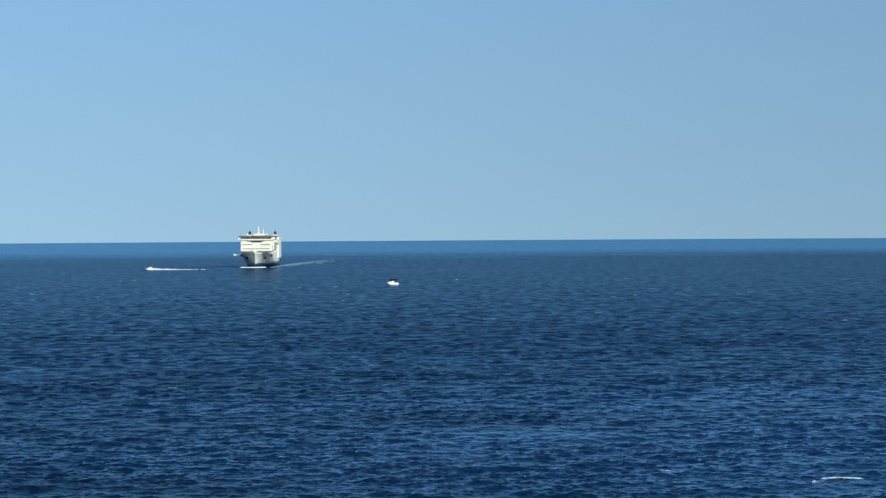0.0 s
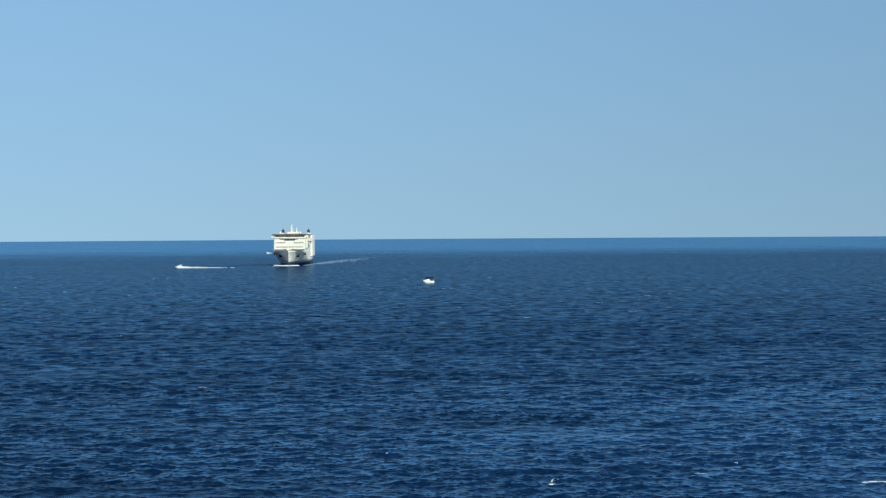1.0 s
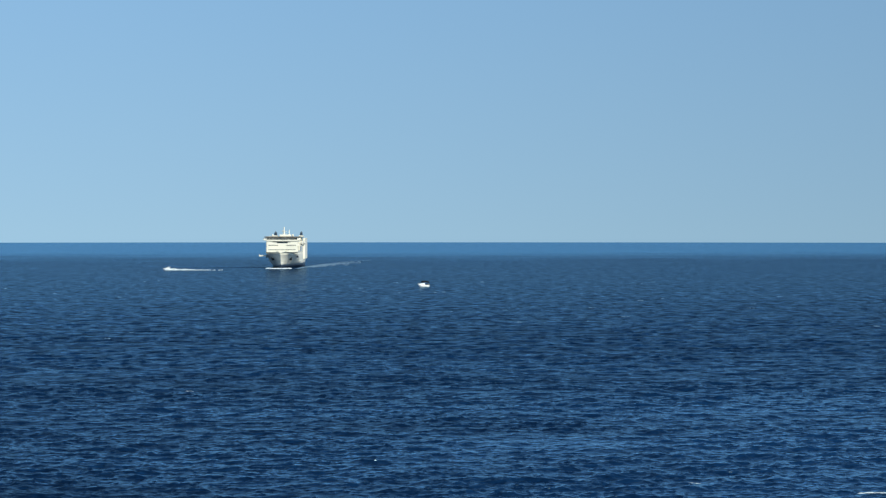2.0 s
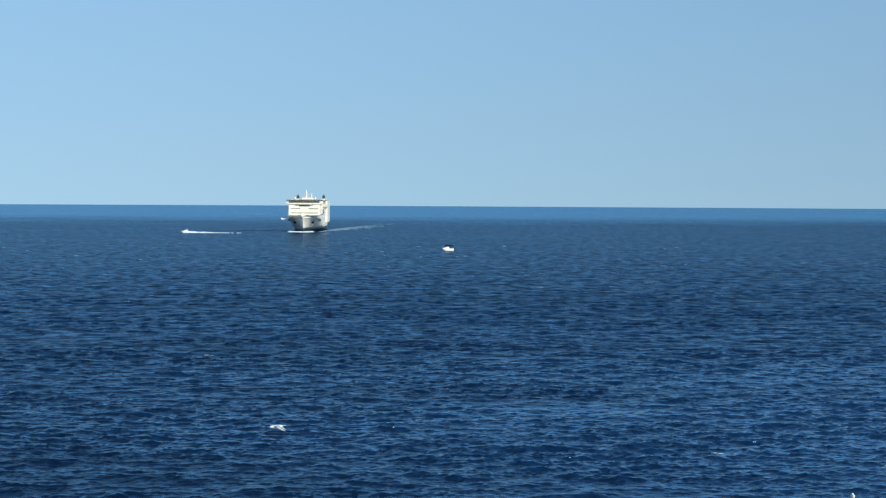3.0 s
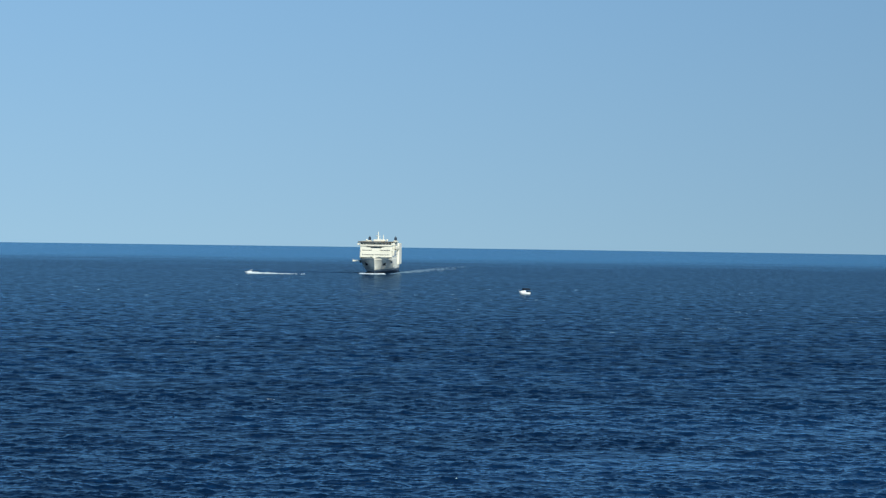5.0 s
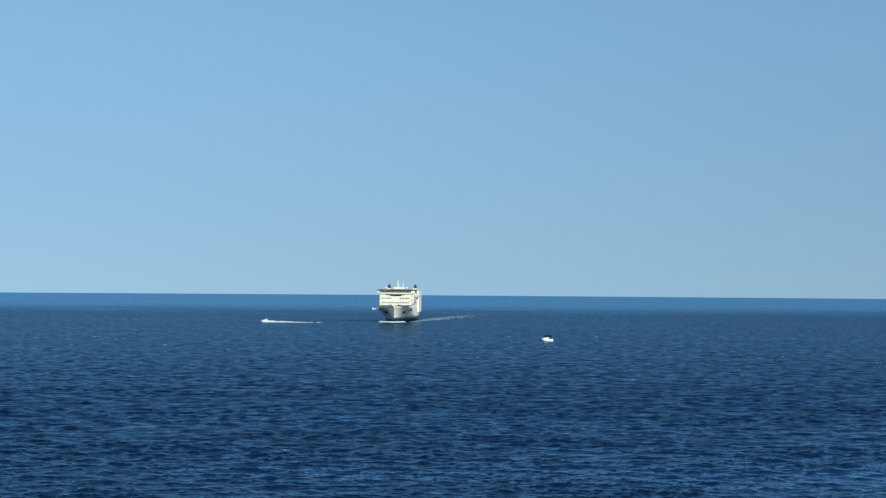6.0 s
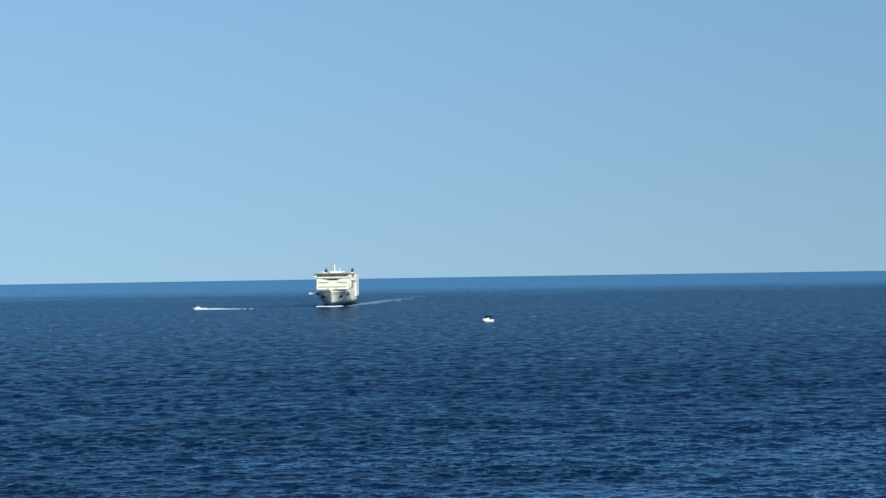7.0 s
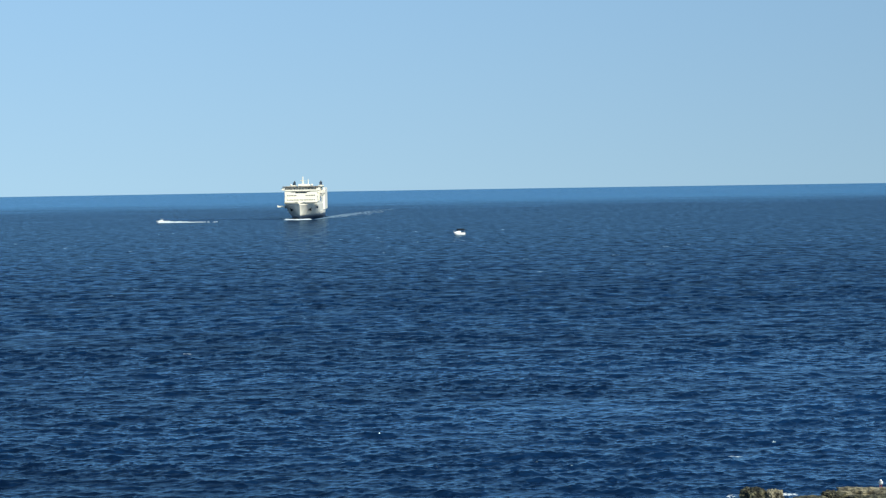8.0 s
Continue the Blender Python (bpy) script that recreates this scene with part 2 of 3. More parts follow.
# ---- sea: one sheet to the horizon, finer where waves can be told apart ----
def sea_sheet():
    rng = np.random.default_rng(5)
    ang = np.concatenate([np.arange(-16, 24.01, 0.05), np.arange(27, 344, 3.0)])
    fine = len(np.arange(-16, 24.01, 0.05))
    drop = np.concatenate([np.arange(660, 60, -0.5), np.arange(60, 25, -0.8), np.linspace(25, 17.38, 14)])
    rad = np.concatenate([[2, 40, 80, 110], 29.4 * 2926 / drop])
    A, Rr = np.meshgrid(np.radians(ang), rad)
    X, Y = Rr * np.sin(A), Rr * np.cos(A)
    step_a = np.gradient(np.radians(ang))
    step_a[:2], step_a[fine - 2:] = np.radians(0.05), np.radians(3)
    cell = np.maximum(Rr * step_a[None, :], 0)
    cell_r = np.gradient(rad)[:, None] * np.ones_like(X)
    # gusts: the chop stands higher in some patches than in others
    gust = np.ones_like(X)
    for size in (26, 34, 47, 60, 75, 95):
        th = radians(264) + rng.normal(0, 0.8)
        gust += 0.08 * np.sin((math.cos(th) * X + math.sin(th) * Y) * (6.2832 / size) + rng.uniform(0, 6.283))
    Z, side_x, side_y = np.zeros_like(X), np.zeros_like(X), np.zeros_like(X)
    for k in range(120):
        lam = 0.5 * 26.0 ** (k / 119.0)
        th = radians(264) + rng.normal(0, 0.95 if lam < 4 else 0.65)        # the waves run towards the shore
        cx, cy = math.cos(th), math.sin(th)
        steep = 0.031 * min(1.0, (1.7 / lam) ** 0.5) * (1.25 if 3 < lam < 9 else 1.0)
        amp = steep * lam / 6.2832
        reach = np.maximum(cell_r * abs(cy), cell * abs(cx))
        fade = (gust if lam < 7 else 1.0) * amp * np.clip((lam / np.maximum(reach, 1e-3) - 1.6) / 1.2, 0, 1)
        phase = (cx * X + cy * Y) * (6.2832 / lam) + rng.uniform(0, 6.283)
        swing = 1.2 * fade * np.cos(phase)
        Z += fade * np.sin(phase)
        side_x += cx * swing
        side_y += cy * swing
    X, Y = X + side_x, Y + side_y - 1.3 * Z            # pinched crests that lean forward over flat troughs
    Z = Z + 0.2 * np.maximum(Z, 0) ** 1.5
    n_r, n_a = X.shape
    me = bpy.data.meshes.new("sea")
    co = np.stack([X, Y, Z], -1).reshape(-1, 3).astype(np.float32)
    i, j = np.meshgrid(np.arange(n_r - 1), np.arange(n_a), indexing="ij")
    a, b = i * n_a + j, i * n_a + (j + 1) % n_a
    quads = np.stack([a, b, b + n_a, a + n_a], -1).reshape(-1).astype(np.int32)
    me.vertices.add(len(co))
    me.vertices.foreach_set("co", co.ravel())
    me.loops.add(len(quads))
    me.loops.foreach_set("vertex_index", quads)
    me.polygons.add(len(quads) // 4)
    me.polygons.foreach_set("loop_start", np.arange(0, len(quads), 4, dtype=np.int32))
    me.polygons.foreach_set("use_smooth", np.ones(len(quads) // 4, dtype=bool))
    me.update(calc_edges=True)
    me.validate()
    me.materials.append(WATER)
    return tagged(new("sea", me), "deep blue open sea with wind-blown chop", "sea", kind="structure")


sea = sea_sheet()


def foam_patch(name, label, outline, count, size, seed, lift=0.12, category="foam", dome=0.16, stretch=1.7, mat=None):
    """Broken white water: many small flat domes scattered over an area given by outline(u, v) -> (x, y, density)."""
    rng = random.Random(seed)
    bm = bmesh.new()
    made = 0
    while made < count:
        x, y, keep = outline(rng.random(), rng.uniform(-1, 1))
        if rng.random() > keep:
            continue
        made += 1
        r = size * rng.uniform(0.35, 1.0)
        turn = rng.uniform(0, 6.28)
        k = rng.randint(6, 8)
        ring = []
        for i in range(k):
            a = turn + 6.2832 * i / k
            q = r * rng.uniform(0.6, 1.25)
            ring.append(bm.verts.new((x + stretch * q * math.cos(a), y + q * math.sin(a), lift - 0.4 * r)))
        top = bm.verts.new((x, y, lift + dome * r * keep))
        for i in range(k):
            bm.faces.new((ring[i], ring[(i + 1) % k], top))
    ob = link(name, bm, mat or FOAM, None, True)
    return tagged(ob, label, category, kind="stuff")


# ---- ferry ----
def ferry():
    """A large white passenger ferry, bow towards -y, the front of its deckhouse at y = 0, the waterline at z = 0."""
    ship = tagged(new("ferry"), "large white passenger ferry with twin dark funnels under way", "ship")

    def half(y, z):
        s = min(max(z / 12.4, 0), 1.15)
        stem = -13 - 8 * s ** 1.3
        entry = 120 - 98 * s ** 0.7
        u = min(max((y - stem) / entry, 0), 1)
        w = 13 * (1 - (1 - u) ** (1.4 + 1.2 * s))
        if y > 125:
            w *= 1 - 0.06 * ((y - 125) / 25) * (1 - 0.6 * s)
        return stem, w

    def skin(levels, n=44):
        secs = []
        for z in levels:
            stem, _ = half(0, z)
            ys = [stem + (150 - stem) * (i / n) ** 1.9 for i in range(n + 1)]
            secs.append([(-half(y, z)[1], y, z) for y in ys] + [(half(y, z)[1], y, z) for y in reversed(ys)])
        return loft(secs)

    part("hull", skin([2.9, 4, 6, 8, 10, 11.4, 12.4]), WHITE, ship, "white flared hull", True)
    part("boot_topping", skin([-1.5, 0, 1.2, 2.896]), NAVY, ship, "dark blue band along the waterline", True)
    deck_ys = [-20.6 + 20.4 * (i / 16) ** 1.6 for i in range(17)]
    outline = [(-0.965 * half(y, 12.4)[1], y) for y in deck_ys] + [(0.965 * half(y, 12.4)[1], y) for y in reversed(deck_ys)]
    part("foredeck", loft([[(x, y, z) for x, y in outline] for z in (12.404, 12.44)]), DECK, ship, "green-grey painted foredeck")
    bulwark = bmesh.new()
    ys = [-20.9 + 20.8 * (i / 16) ** 1.6 for i in range(17)]
    for sgn in (-1, 1):
        low, high = [], []
        for y in ys:
            low.append(bulwark.verts.new((sgn * max(half(y, 12.4)[1] - 0.02, 0), y, 12.404)))
            high.append(bulwark.verts.new((sgn * max(half(y, 13.5)[1] - 0.02, 0), y - 0.3, 13.6)))
        for i in range(16):
            bulwark.faces.new((low[i], low[i + 1], high[i + 1], high[i]))
    bmesh.ops.solidify(bulwark, geom=bulwark.faces[:], thickness=0.25)
    part("bulwark", bulwark, WHITE, ship)
    # deckhouse, tier on tier
    part("deckhouse", box((-12.95, 0, 12.404), (12.95, 146, 18.0), 0.35), WHITE, ship)
    part("deckhouse", box((-12.9, 0.5, 18.004), (12.9, 134, 22.2), 0.35), WHITE, ship)
    part("bridge", box((-13.1, -0.3, 22.204), (13.1, 16, 25.3), 0.3), WHITE, ship, "white bridge across the full beam")
    part("bridge_roof", box((-14.4, -1.1, 25.304), (14.4, 17, 26.1), 0.15), BROWN, ship, "brown-edged bridge roof")
    part("upper_deckhouse", box((-11.2, 16.5, 22.204), (11.2, 120, 25.0), 0.3), OFFWHITE, ship)
    part("sun_deck", box((-12.7, 17.2, 25.004), (12.7, 122, 25.5), 0.1), DECK, ship)
    for sgn in (-1, 1):
        part("bridge_wing", box((min(sgn * 13.1, sgn * 15.2), 0.2, 22.9), (max(sgn * 13.1, sgn * 15.2), 4.2, 25.0), 0.2), WHITE, ship)
    # bridge windows
    pane = part("bridge_window", box((-0.52, -0.08, -0.75), (0.52, 0.05, 0.75), 0.04), GLASS_AND_SHADE, ship, "dark bridge window")
    xs = [-11.9 + 1.19 * i for i in range(21)]
    pane.matrix_basis = pose(xs[0], -0.3, 24.25)
    for x in xs[1:]:
        again("bridge_window", pane, ship, pose(x, -0.3, 24.25))
    # cabin and lounge windows on the front
    win = part("window", box((-0.45, -0.07, -0.4), (0.45, 0.05, 0.4), 0.04), WINDOW, ship, "grey cabin window")
    win.matrix_basis = pose(-10.6, 0, 15.3)
    for i in range(1, 17):
        again("window", win, ship, pose(-10.6 + 1.32 * i, 0, 15.3))
    for i in range(6):
        again("window", win, ship, pose(-10.5 + 1.3 * i, 0.5, 18.9))
        again("window", win, ship, pose(4.2 + 1.3 * i, 0.5, 18.9))
    part("lounge_window", box((-4.3, 0.38, 20.6), (4.6, 0.6, 21.5), 0.05), GLASS_AND_SHADE, ship, "long dark lounge window")
    part("deck_visor", box((-7.2, -0.5, 21.9), (7.2, 0.6, 22.2), 0.06), BROWN, ship)
    # rows of windows along both sides
    for sgn in (-1, 1):
        turn = 90 * sgn
        for i in range(34):
            again("window", win, ship, pose(sgn * 12.95, 6 + 3.9 * i, 15.3, 0, 0, turn))
            if i < 31 and not 4 <= i <= 22:
                again("window", win, ship, pose(sgn * 12.9, 5 + 4.0 * i, 20.2, 0, 0, turn))
        # flush dark block for the lifeboat recess's shade, with boats on davits
        part("recess_shade", box((min(sgn * 12.2, sgn * 12.96), 10, 18.6), (max(sgn * 12.2, sgn * 12.96), 96, 21.6), 0.1), GLASS_AND_SHADE, ship, "dark block standing for the shade of the lifeboat deck")
        for k in range(5):
            y0 = 42 + 13.0 * k
            boat = part("lifeboat", lifeboat_shell(), OFFWHITE, ship, "cream enclosed lifeboat", True)
            boat.matrix_basis = pose(sgn * 14.0, y0, 20.1)
            part("lifeboat_hull", lifeboat_bottom(), WHITE, boat, "white lower hull", True)
            for d in (-3.2, 3.2):
                dv = bmesh.new()
                add_rod(dv, (sgn * 12.8, y0 + d, 18.2), (sgn * 13.2, y0 + d, 22.0), 0.22)
                add_rod(dv, (sgn * 13.2, y0 + d, 22.0), (sgn * 14.2, y0 + d, 22.3), 0.18)
                part("davit", dv, WHITE, ship)
        # solid dark block that paints the shadow behind the front corner
        part("side_deck_shade", box((min(sgn * 12.2, sgn * 13.0), 5, 13.6), (max(sgn * 12.2, sgn * 13.0), 60, 18.0), 0.1), GLASS_AND_SHADE, ship, "dark block standing for the shade along the side deck")
        for i in range(7):
            part("side_pillar", box((min(sgn * 12.6, sgn * 13.12), 8 + 5.2 * i, 14.2), (max(sgn * 12.6, sgn * 13.12), 8.8 + 5.2 * i, 21.6), 0.08), WHITE, ship)
        part("side_casing", box((min(sgn * 12.6, sgn * 14.3), 98, 5.9), (max(sgn * 12.6, sgn * 14.3), 147, 24.6), 0.4), WHITE, ship, "white casing built out over the stern quarter")
        # no hole is cut here: the opening's shade is a dark block
        part("mooring_shade", box((min(sgn * 12.3, sgn * 13.06), 1.5, 8.6), (max(sgn * 12.3, sgn * 13.06), 8.5, 10.4), 0.1), GLASS_AND_SHADE, ship, "dark block standing for a shaded mooring opening")
        part("rubbing_strake", box((min(sgn * 12.9, sgn * 13.25), 30, 5.2), (max(sgn * 12.9, sgn * 13.25), 138, 5.7), 0.1), WHITE, ship)
        # anchor on a dark block for the shade of its pocket and the flare
        ay, az = -3.5, 8.4
        ax = half(ay, az)[1]
        pocket = box((-0.9, -1.2, -1.3), (0.9, 1.2, 1.3), 0.35)
        ob = part("anchor_shade", pocket, GLASS_AND_SHADE, ship, "dark block standing for the shade of the anchor pocket")
        ob.matrix_basis = pose(sgn * (ax - 0.75), ay, az, 0, sgn * 22, sgn * -38)
        anchor = bmesh.new()
        add_box(anchor, (-0.2, -0.3, -1.4), (0.2, 0.3, 1.2), 0.08)
        add_box(anchor, (-0.2, -1.1, -1.6), (0.2, 1.1, -1.1), 0.1)
        an = part("anchor", anchor, RUBBER, ship)
        an.matrix_basis = pose(sgn * (ax + 0.65), ay - 0.5, az - 0.2, 0, sgn * 22, sgn * -38)
        # slim funnel on the side deck
        fx, fy = sgn * 11.2, 96
        shape = [(-1.25, -3), (-0.7, -4), (0.7, -4), (1.25, -3), (1.25, 3.4), (0.8, 4), (-0.8, 4), (-1.25, 3.4)]
        f = part("funnel", loft([[(fx + x * k, fy + y * k + d, z) for x, y in shape] for z, k, d in ((25.504, 0.95, 0), (26.6, 0.88, 0), (29.0, 0.82, 0.9), (29.5, 0.78, 1.0))]), FUNNEL, ship, "dark slim funnel")
        for d in (-1.2, 0.6, 2.2):
            part("exhaust_pipe", rod((fx, fy + 1 + d, 29.3), (fx, fy + 1.4 + d, 30.4), 0.3), RUBBER, f)
        part("funnel_base", box((fx - 1.6, fy - 8, 25.5), (fx + 1.6, fy + 10, 26.9), 0.2), OFFWHITE, ship)
    # side platform folded out low on the starboard side
    plat = bmesh.new()
    add_box(plat, (-19.0, 3.0, 9.7), (-12.9, 9.0, 10.75), 0.1)
    add_box(plat, (-18.9, 3.1, 10.75), (-18.7, 8.9, 11.5), 0.05)
    part("side_platform", plat, WHITE, ship, "white platform folded out from the hull")
    # masts and radars
    mast = bmesh.new()
    add_rod(mast, (1.2, 9, 25.95), (1.2, 9.6, 33.8), 0.7, 0.4)
    add_rod(mast, (-0.9, 9.3, 30.4), (3.3, 9.3, 30.4), 0.16)
    add_rod(mast, (0.0, 9.3, 28.3), (2.4, 9.3, 28.3), 0.14)
    m = part("mast", mast, WHITE, ship, "white radar mast")
    part("radar_house", box((-2.6, 7.6, 26.104), (7.0, 13.5, 27.7), 0.25), WHITE, ship)
    part("radar_scanner", box((-0.7, 8.7, 30.55), (1.9, 9.0, 30.9), 0.06), WHITE, m)
    part("radar_scanner", box((1.3, 8.5, 28.45), (3.3, 8.8, 28.75), 0.06), WHITE, m)
    part("antenna_post", rod((5.4, 10, 25.95), (5.4, 10.2, 31.6), 0.45, 0.28), WHITE, ship)
    part("antenna_post", rod((-4.6, 12, 25.95), (-4.6, 12, 28.4), 0.12, 0.08), STEEL, ship)
    for x in (-8.5, 8.2):
        dome = bmesh.new()
        bmesh.ops.create_uvsphere(dome, u_segments=12, v_segments=8, radius=0.9, matrix=Matrix.Translation((x, 13, 27.1)))
        add_rod(dome, (x, 13, 25.9), (x, 13, 26.6), 0.4)
        part("satellite_dome", dome, WHITE, ship, "", True)
    # foredeck gear
    for x in (-3.2, 3.2):
        w = bmesh.new()
        add_rod(w, (x - 1, -9, 13.2), (x + 1, -9, 13.2), 0.65, seg=14)
        add_box(w, (x - 1.3, -9.6, 12.4), (x + 1.3, -8.4, 12.9), 0.05)
        part("winch", w, DECK, ship)
    part("fore_mast", rod((0, -19, 12.4), (0, -18.6, 18.2), 0.22, 0.12), WHITE, ship)
    # railings of the sun deck, one per side
    for sgn in (-1, 1):
        r = bmesh.new()
        for z in (26.0, 26.5):
            add_rod(r, (sgn * 12.5, 18, z), (sgn * 12.5, 121, z), 0.06, seg=6)
        for i in range(36):
            add_rod(r, (sgn * 12.5, 18 + 2.94 * i, 25.4), (sgn * 12.5, 18 + 2.94 * i, 26.55), 0.05, seg=6)
        part("railing", r, WHITE, ship)
    part("stern_door", box((-7, 149.9, 3.0), (7, 150.2, 9.5), 0.1), OFFWHITE, ship)
    return ship


def lifeboat_shell():
    secs = []
    for i in range(9):
        u = -1 + i / 4
        k = max(1 - abs(u) ** 2.6, 0.02)
        secs.append([(1.35 * k * math.cos(a), 4.2 * u, 0.15 + 1.25 * k * math.sin(a)) for a in [math.pi * j / 8 for j in range(9)]])
    return loft(secs)


def lifeboat_bottom():
    secs = []
    for i in range(9):
        u = -1 + i / 4
        k = max(1 - abs(u) ** 2.6, 0.02)
        secs.append([(1.42 * k * math.cos(a), 4.25 * u, 0.146 - 1.0 * k * math.sin(a) ** 0.7) for a in [math.pi * j / 8 for j in range(9)]])
    return loft(secs)


ship = ferry()


# ---- small boats ----
def boat_hull(length, beam, free):
    """A planing hull with its bow at +x."""
    secs = []
    for i in range(13):
        u = i / 12
        w = beam / 2 * (1 - max(0, (u - 0.45) / 0.55) ** 2.2) * (0.92 + 0.08 * min(u * 4, 1))
        keel = -0.35 + 0.75 * max(0, (u - 0.7) / 0.3) ** 2 * free
        sheer = free * (0.85 + 0.35 * u ** 2)
        x = -length / 2 + length * u
        rake = 0.16 * length * u ** 4

        def at(k, z):
            return x - rake * (1 - max(z, 0) / sheer), k * w, z
        side = ((1, sheer), (0.95, sheer * 0.55), (0.74, keel * 0.4 + 0.1 * sheer * u), (0, keel))
        secs.append([at(-k, z) for k, z in side] + [at(k, z) for k, z in reversed(side[:-1])] + [at(0.6, sheer + 0.04), at(0, sheer + 0.08), at(-0.6, sheer + 0.04)])
    return loft(secs)


def motorboat():
    b = tagged(new("motorboat"), "small white motorboat with a dark canopy over its cockpit", "boat")
    part("hull", boat_hull(6.4, 2.5, 1.5), GELCOAT, b, "white hull", True)
    part("cockpit_sole", box((-2.9, -0.95, 1.3), (-0.6, 0.95, 1.52), 0.03), RUBBER, b, "dark cockpit floor")
    part("seat", box((-2.7, -0.7, 1.52), (-2.1, 0.7, 1.85), 0.08), RUBBER, b)
    cabin = loft([[(x, -w, 1.5), (x, w, 1.5), (x + d, w * 0.85, 1.5 + h), (x + d, -w * 0.85, 1.5 + h)] for x, w, h, d in ((-0.6, 0.95, 0.75, 0), (0.9, 0.95, 0.75, 0), (2.2, 0.6, 0.22, -0.1))])
    part("cabin", cabin, GELCOAT, b)
    part("windscreen", loft([[(0.95, -0.85, 2.2), (0.95, 0.85, 2.2), (0.45, 0.75, 3.0), (0.45, -0.75, 3.0)], [(0.88, -0.85, 2.2), (0.88, 0.85, 2.2), (0.38, 0.75, 3.0), (0.38, -0.75, 3.0)]]), GLASS_AND_SHADE, b)
    part("canopy", loft([[(x, -1.0, 3.1 + z), (x, 0, 3.28 + z), (x, 1.0, 3.1 + z), (x, 1.0, 2.45 + z), (x, -1.0, 2.45 + z)] for x, z in ((-2.9, 0.05), (-1.2, 0.2), (0.9, 0.15))]), CANVAS, b, "dark canvas canopy")
    for x in (-2.7, 0.6):
        for y in (-0.92, 0.92):
            part("canopy_post", rod((x, y, 1.3), (x, y, 3.02), 0.035), STEEL, b)
    eng = bmesh.new()
    add_box(eng, (-3.75, -0.28, 0.75), (-3.1, 0.28, 1.7), 0.12)
    add_box(eng, (-3.6, -0.1, -0.4), (-3.35, 0.1, 0.8), 0.04)
    part("outboard_engine", eng, RUBBER, b)
    rail = bmesh.new()
    for y in (-1, 1):
        add_rod(rail, (0.8, y * 1.1, 2.1), (3.1, y * 0.25, 2.35), 0.03)
        for x in (0.9, 2.0, 3.0):
            yy = y * (1.1 - 0.85 * (x - 0.8) / 2.3)
            add_rod(rail, (x, yy, 1.5), (x, yy, 2.12 + 0.1 * (x - 0.8)), 0.025)
    part("bow_rail", rail, STEEL, b)
    return b


def speedboat():
    b = tagged(new("speedboat"), "white speedboat planing and trailing a foaming wake", "boat")
    part("hull", boat_hull(9.0, 2.9, 1.2), GELCOAT, b, "white hull", True)
    part("cabin", loft([[(x, -w, 1.2), (x, w, 1.2), (x, w * 0.8, 1.2 + h), (x, -w * 0.8, 1.2 + h)] for x, w, h in ((-1.2, 1.1, 0.9), (0.8, 1.1, 0.9), (2.8, 0.6, 0.25))]), GELCOAT, b)
    part("windscreen", loft([[(1.0, -0.95, 2.05), (1.0, 0.95, 2.05), (0.4, 0.8, 2.7), (0.4, -0.8, 2.7)], [(0.92, -0.95, 2.05), (0.92, 0.95, 2.05), (0.32, 0.8, 2.7), (0.32, -0.8, 2.7)]]), GLASS_AND_SHADE, b)
    part("hardtop", box((-1.6, -1.0, 2.7), (0.5, 1.0, 2.82), 0.05), GELCOAT, b)
    for x in (-1.4, 0.2):
        for y in (-0.9, 0.9):
            part("hardtop_post", rod((x, y, 1.2), (x, y, 2.72), 0.04), STEEL, b)
    for y in (-0.45, 0.45):
        part("outboard_engine", box((-5.1, y - 0.25, 0.5), (-4.45, y + 0.25, 1.6), 0.1), RUBBER, b)
    return b


motor_boat = motorboat()
speed_boat = speedboat()

# ---- white water ----
bow_wave = foam_patch("bow_wave", "white bow wave at the ferry's stem", lambda u, v: (-11.5 + 19 * u, -20 + 9 * abs(2 * u - 1) ** 1.5 + 3.0 * v, 1 - 0.3 * abs(v)), 300, 1.2, 11, 0.3, dome=0.5)


def wash(u, v):
    return 14 + 62 * u + 4 * v, 10 + 330 * u ** 0.7 + (55 + 150 * u) * v, (1 - u) ** 2 * (1 - abs(v)) 


# the pieces' pale blue stands for sky reflected by the wash's crest
ferry_wash = foam_patch("ferry_wash", "thin line of wash spreading from the ferry's side, crest sheen painted pale", wash, 640, 0.9, 12, 0.2, stretch=3.6, mat=FOAM_AND_SHEEN)


def wash_ridge():
    """The long low wave that the ferry's starboard side throws out."""
    secs = []
    for i in range(60):
        u = i / 59
        x, y = -15 - 150 * u, 18 + 85 * u + 4 * noise.noise(Vector((u * 9, 0, 0)))
        h = 0.7 * (1 - u) ** 0.5 * (0.75 + 0.5 * noise.noise(Vector((u * 30, 3, 0))))
        secs.append([(x, y - 6, -0.5), (x, y - 2, 0.45 * h), (x, y, h), (x, y + 3, 0.4 * h), (x, y + 8, -0.5)])
    return tagged(link("wash_wave", loft(secs), WATER, None, True), "low dark wave running out from the ferry's side", "wave", kind="stuff")


ferry_wave = wash_ridge()


def churn(u, v):
    return 1.5 - 52 * u, (1.6 + 2.6 * u) * v, min(1, 0.35 + 4 * u) * (1 - u) ** 3.2 * (1 - 0.6 * abs(v)) * (0.6 + 0.4 * (math.sin(23 * u) > -0.4))


speed_wake = foam_patch("speedboat_wake", "white churned wake behind the speedboat", churn, 520, 1.0, 13, 0.35, dome=2.6)


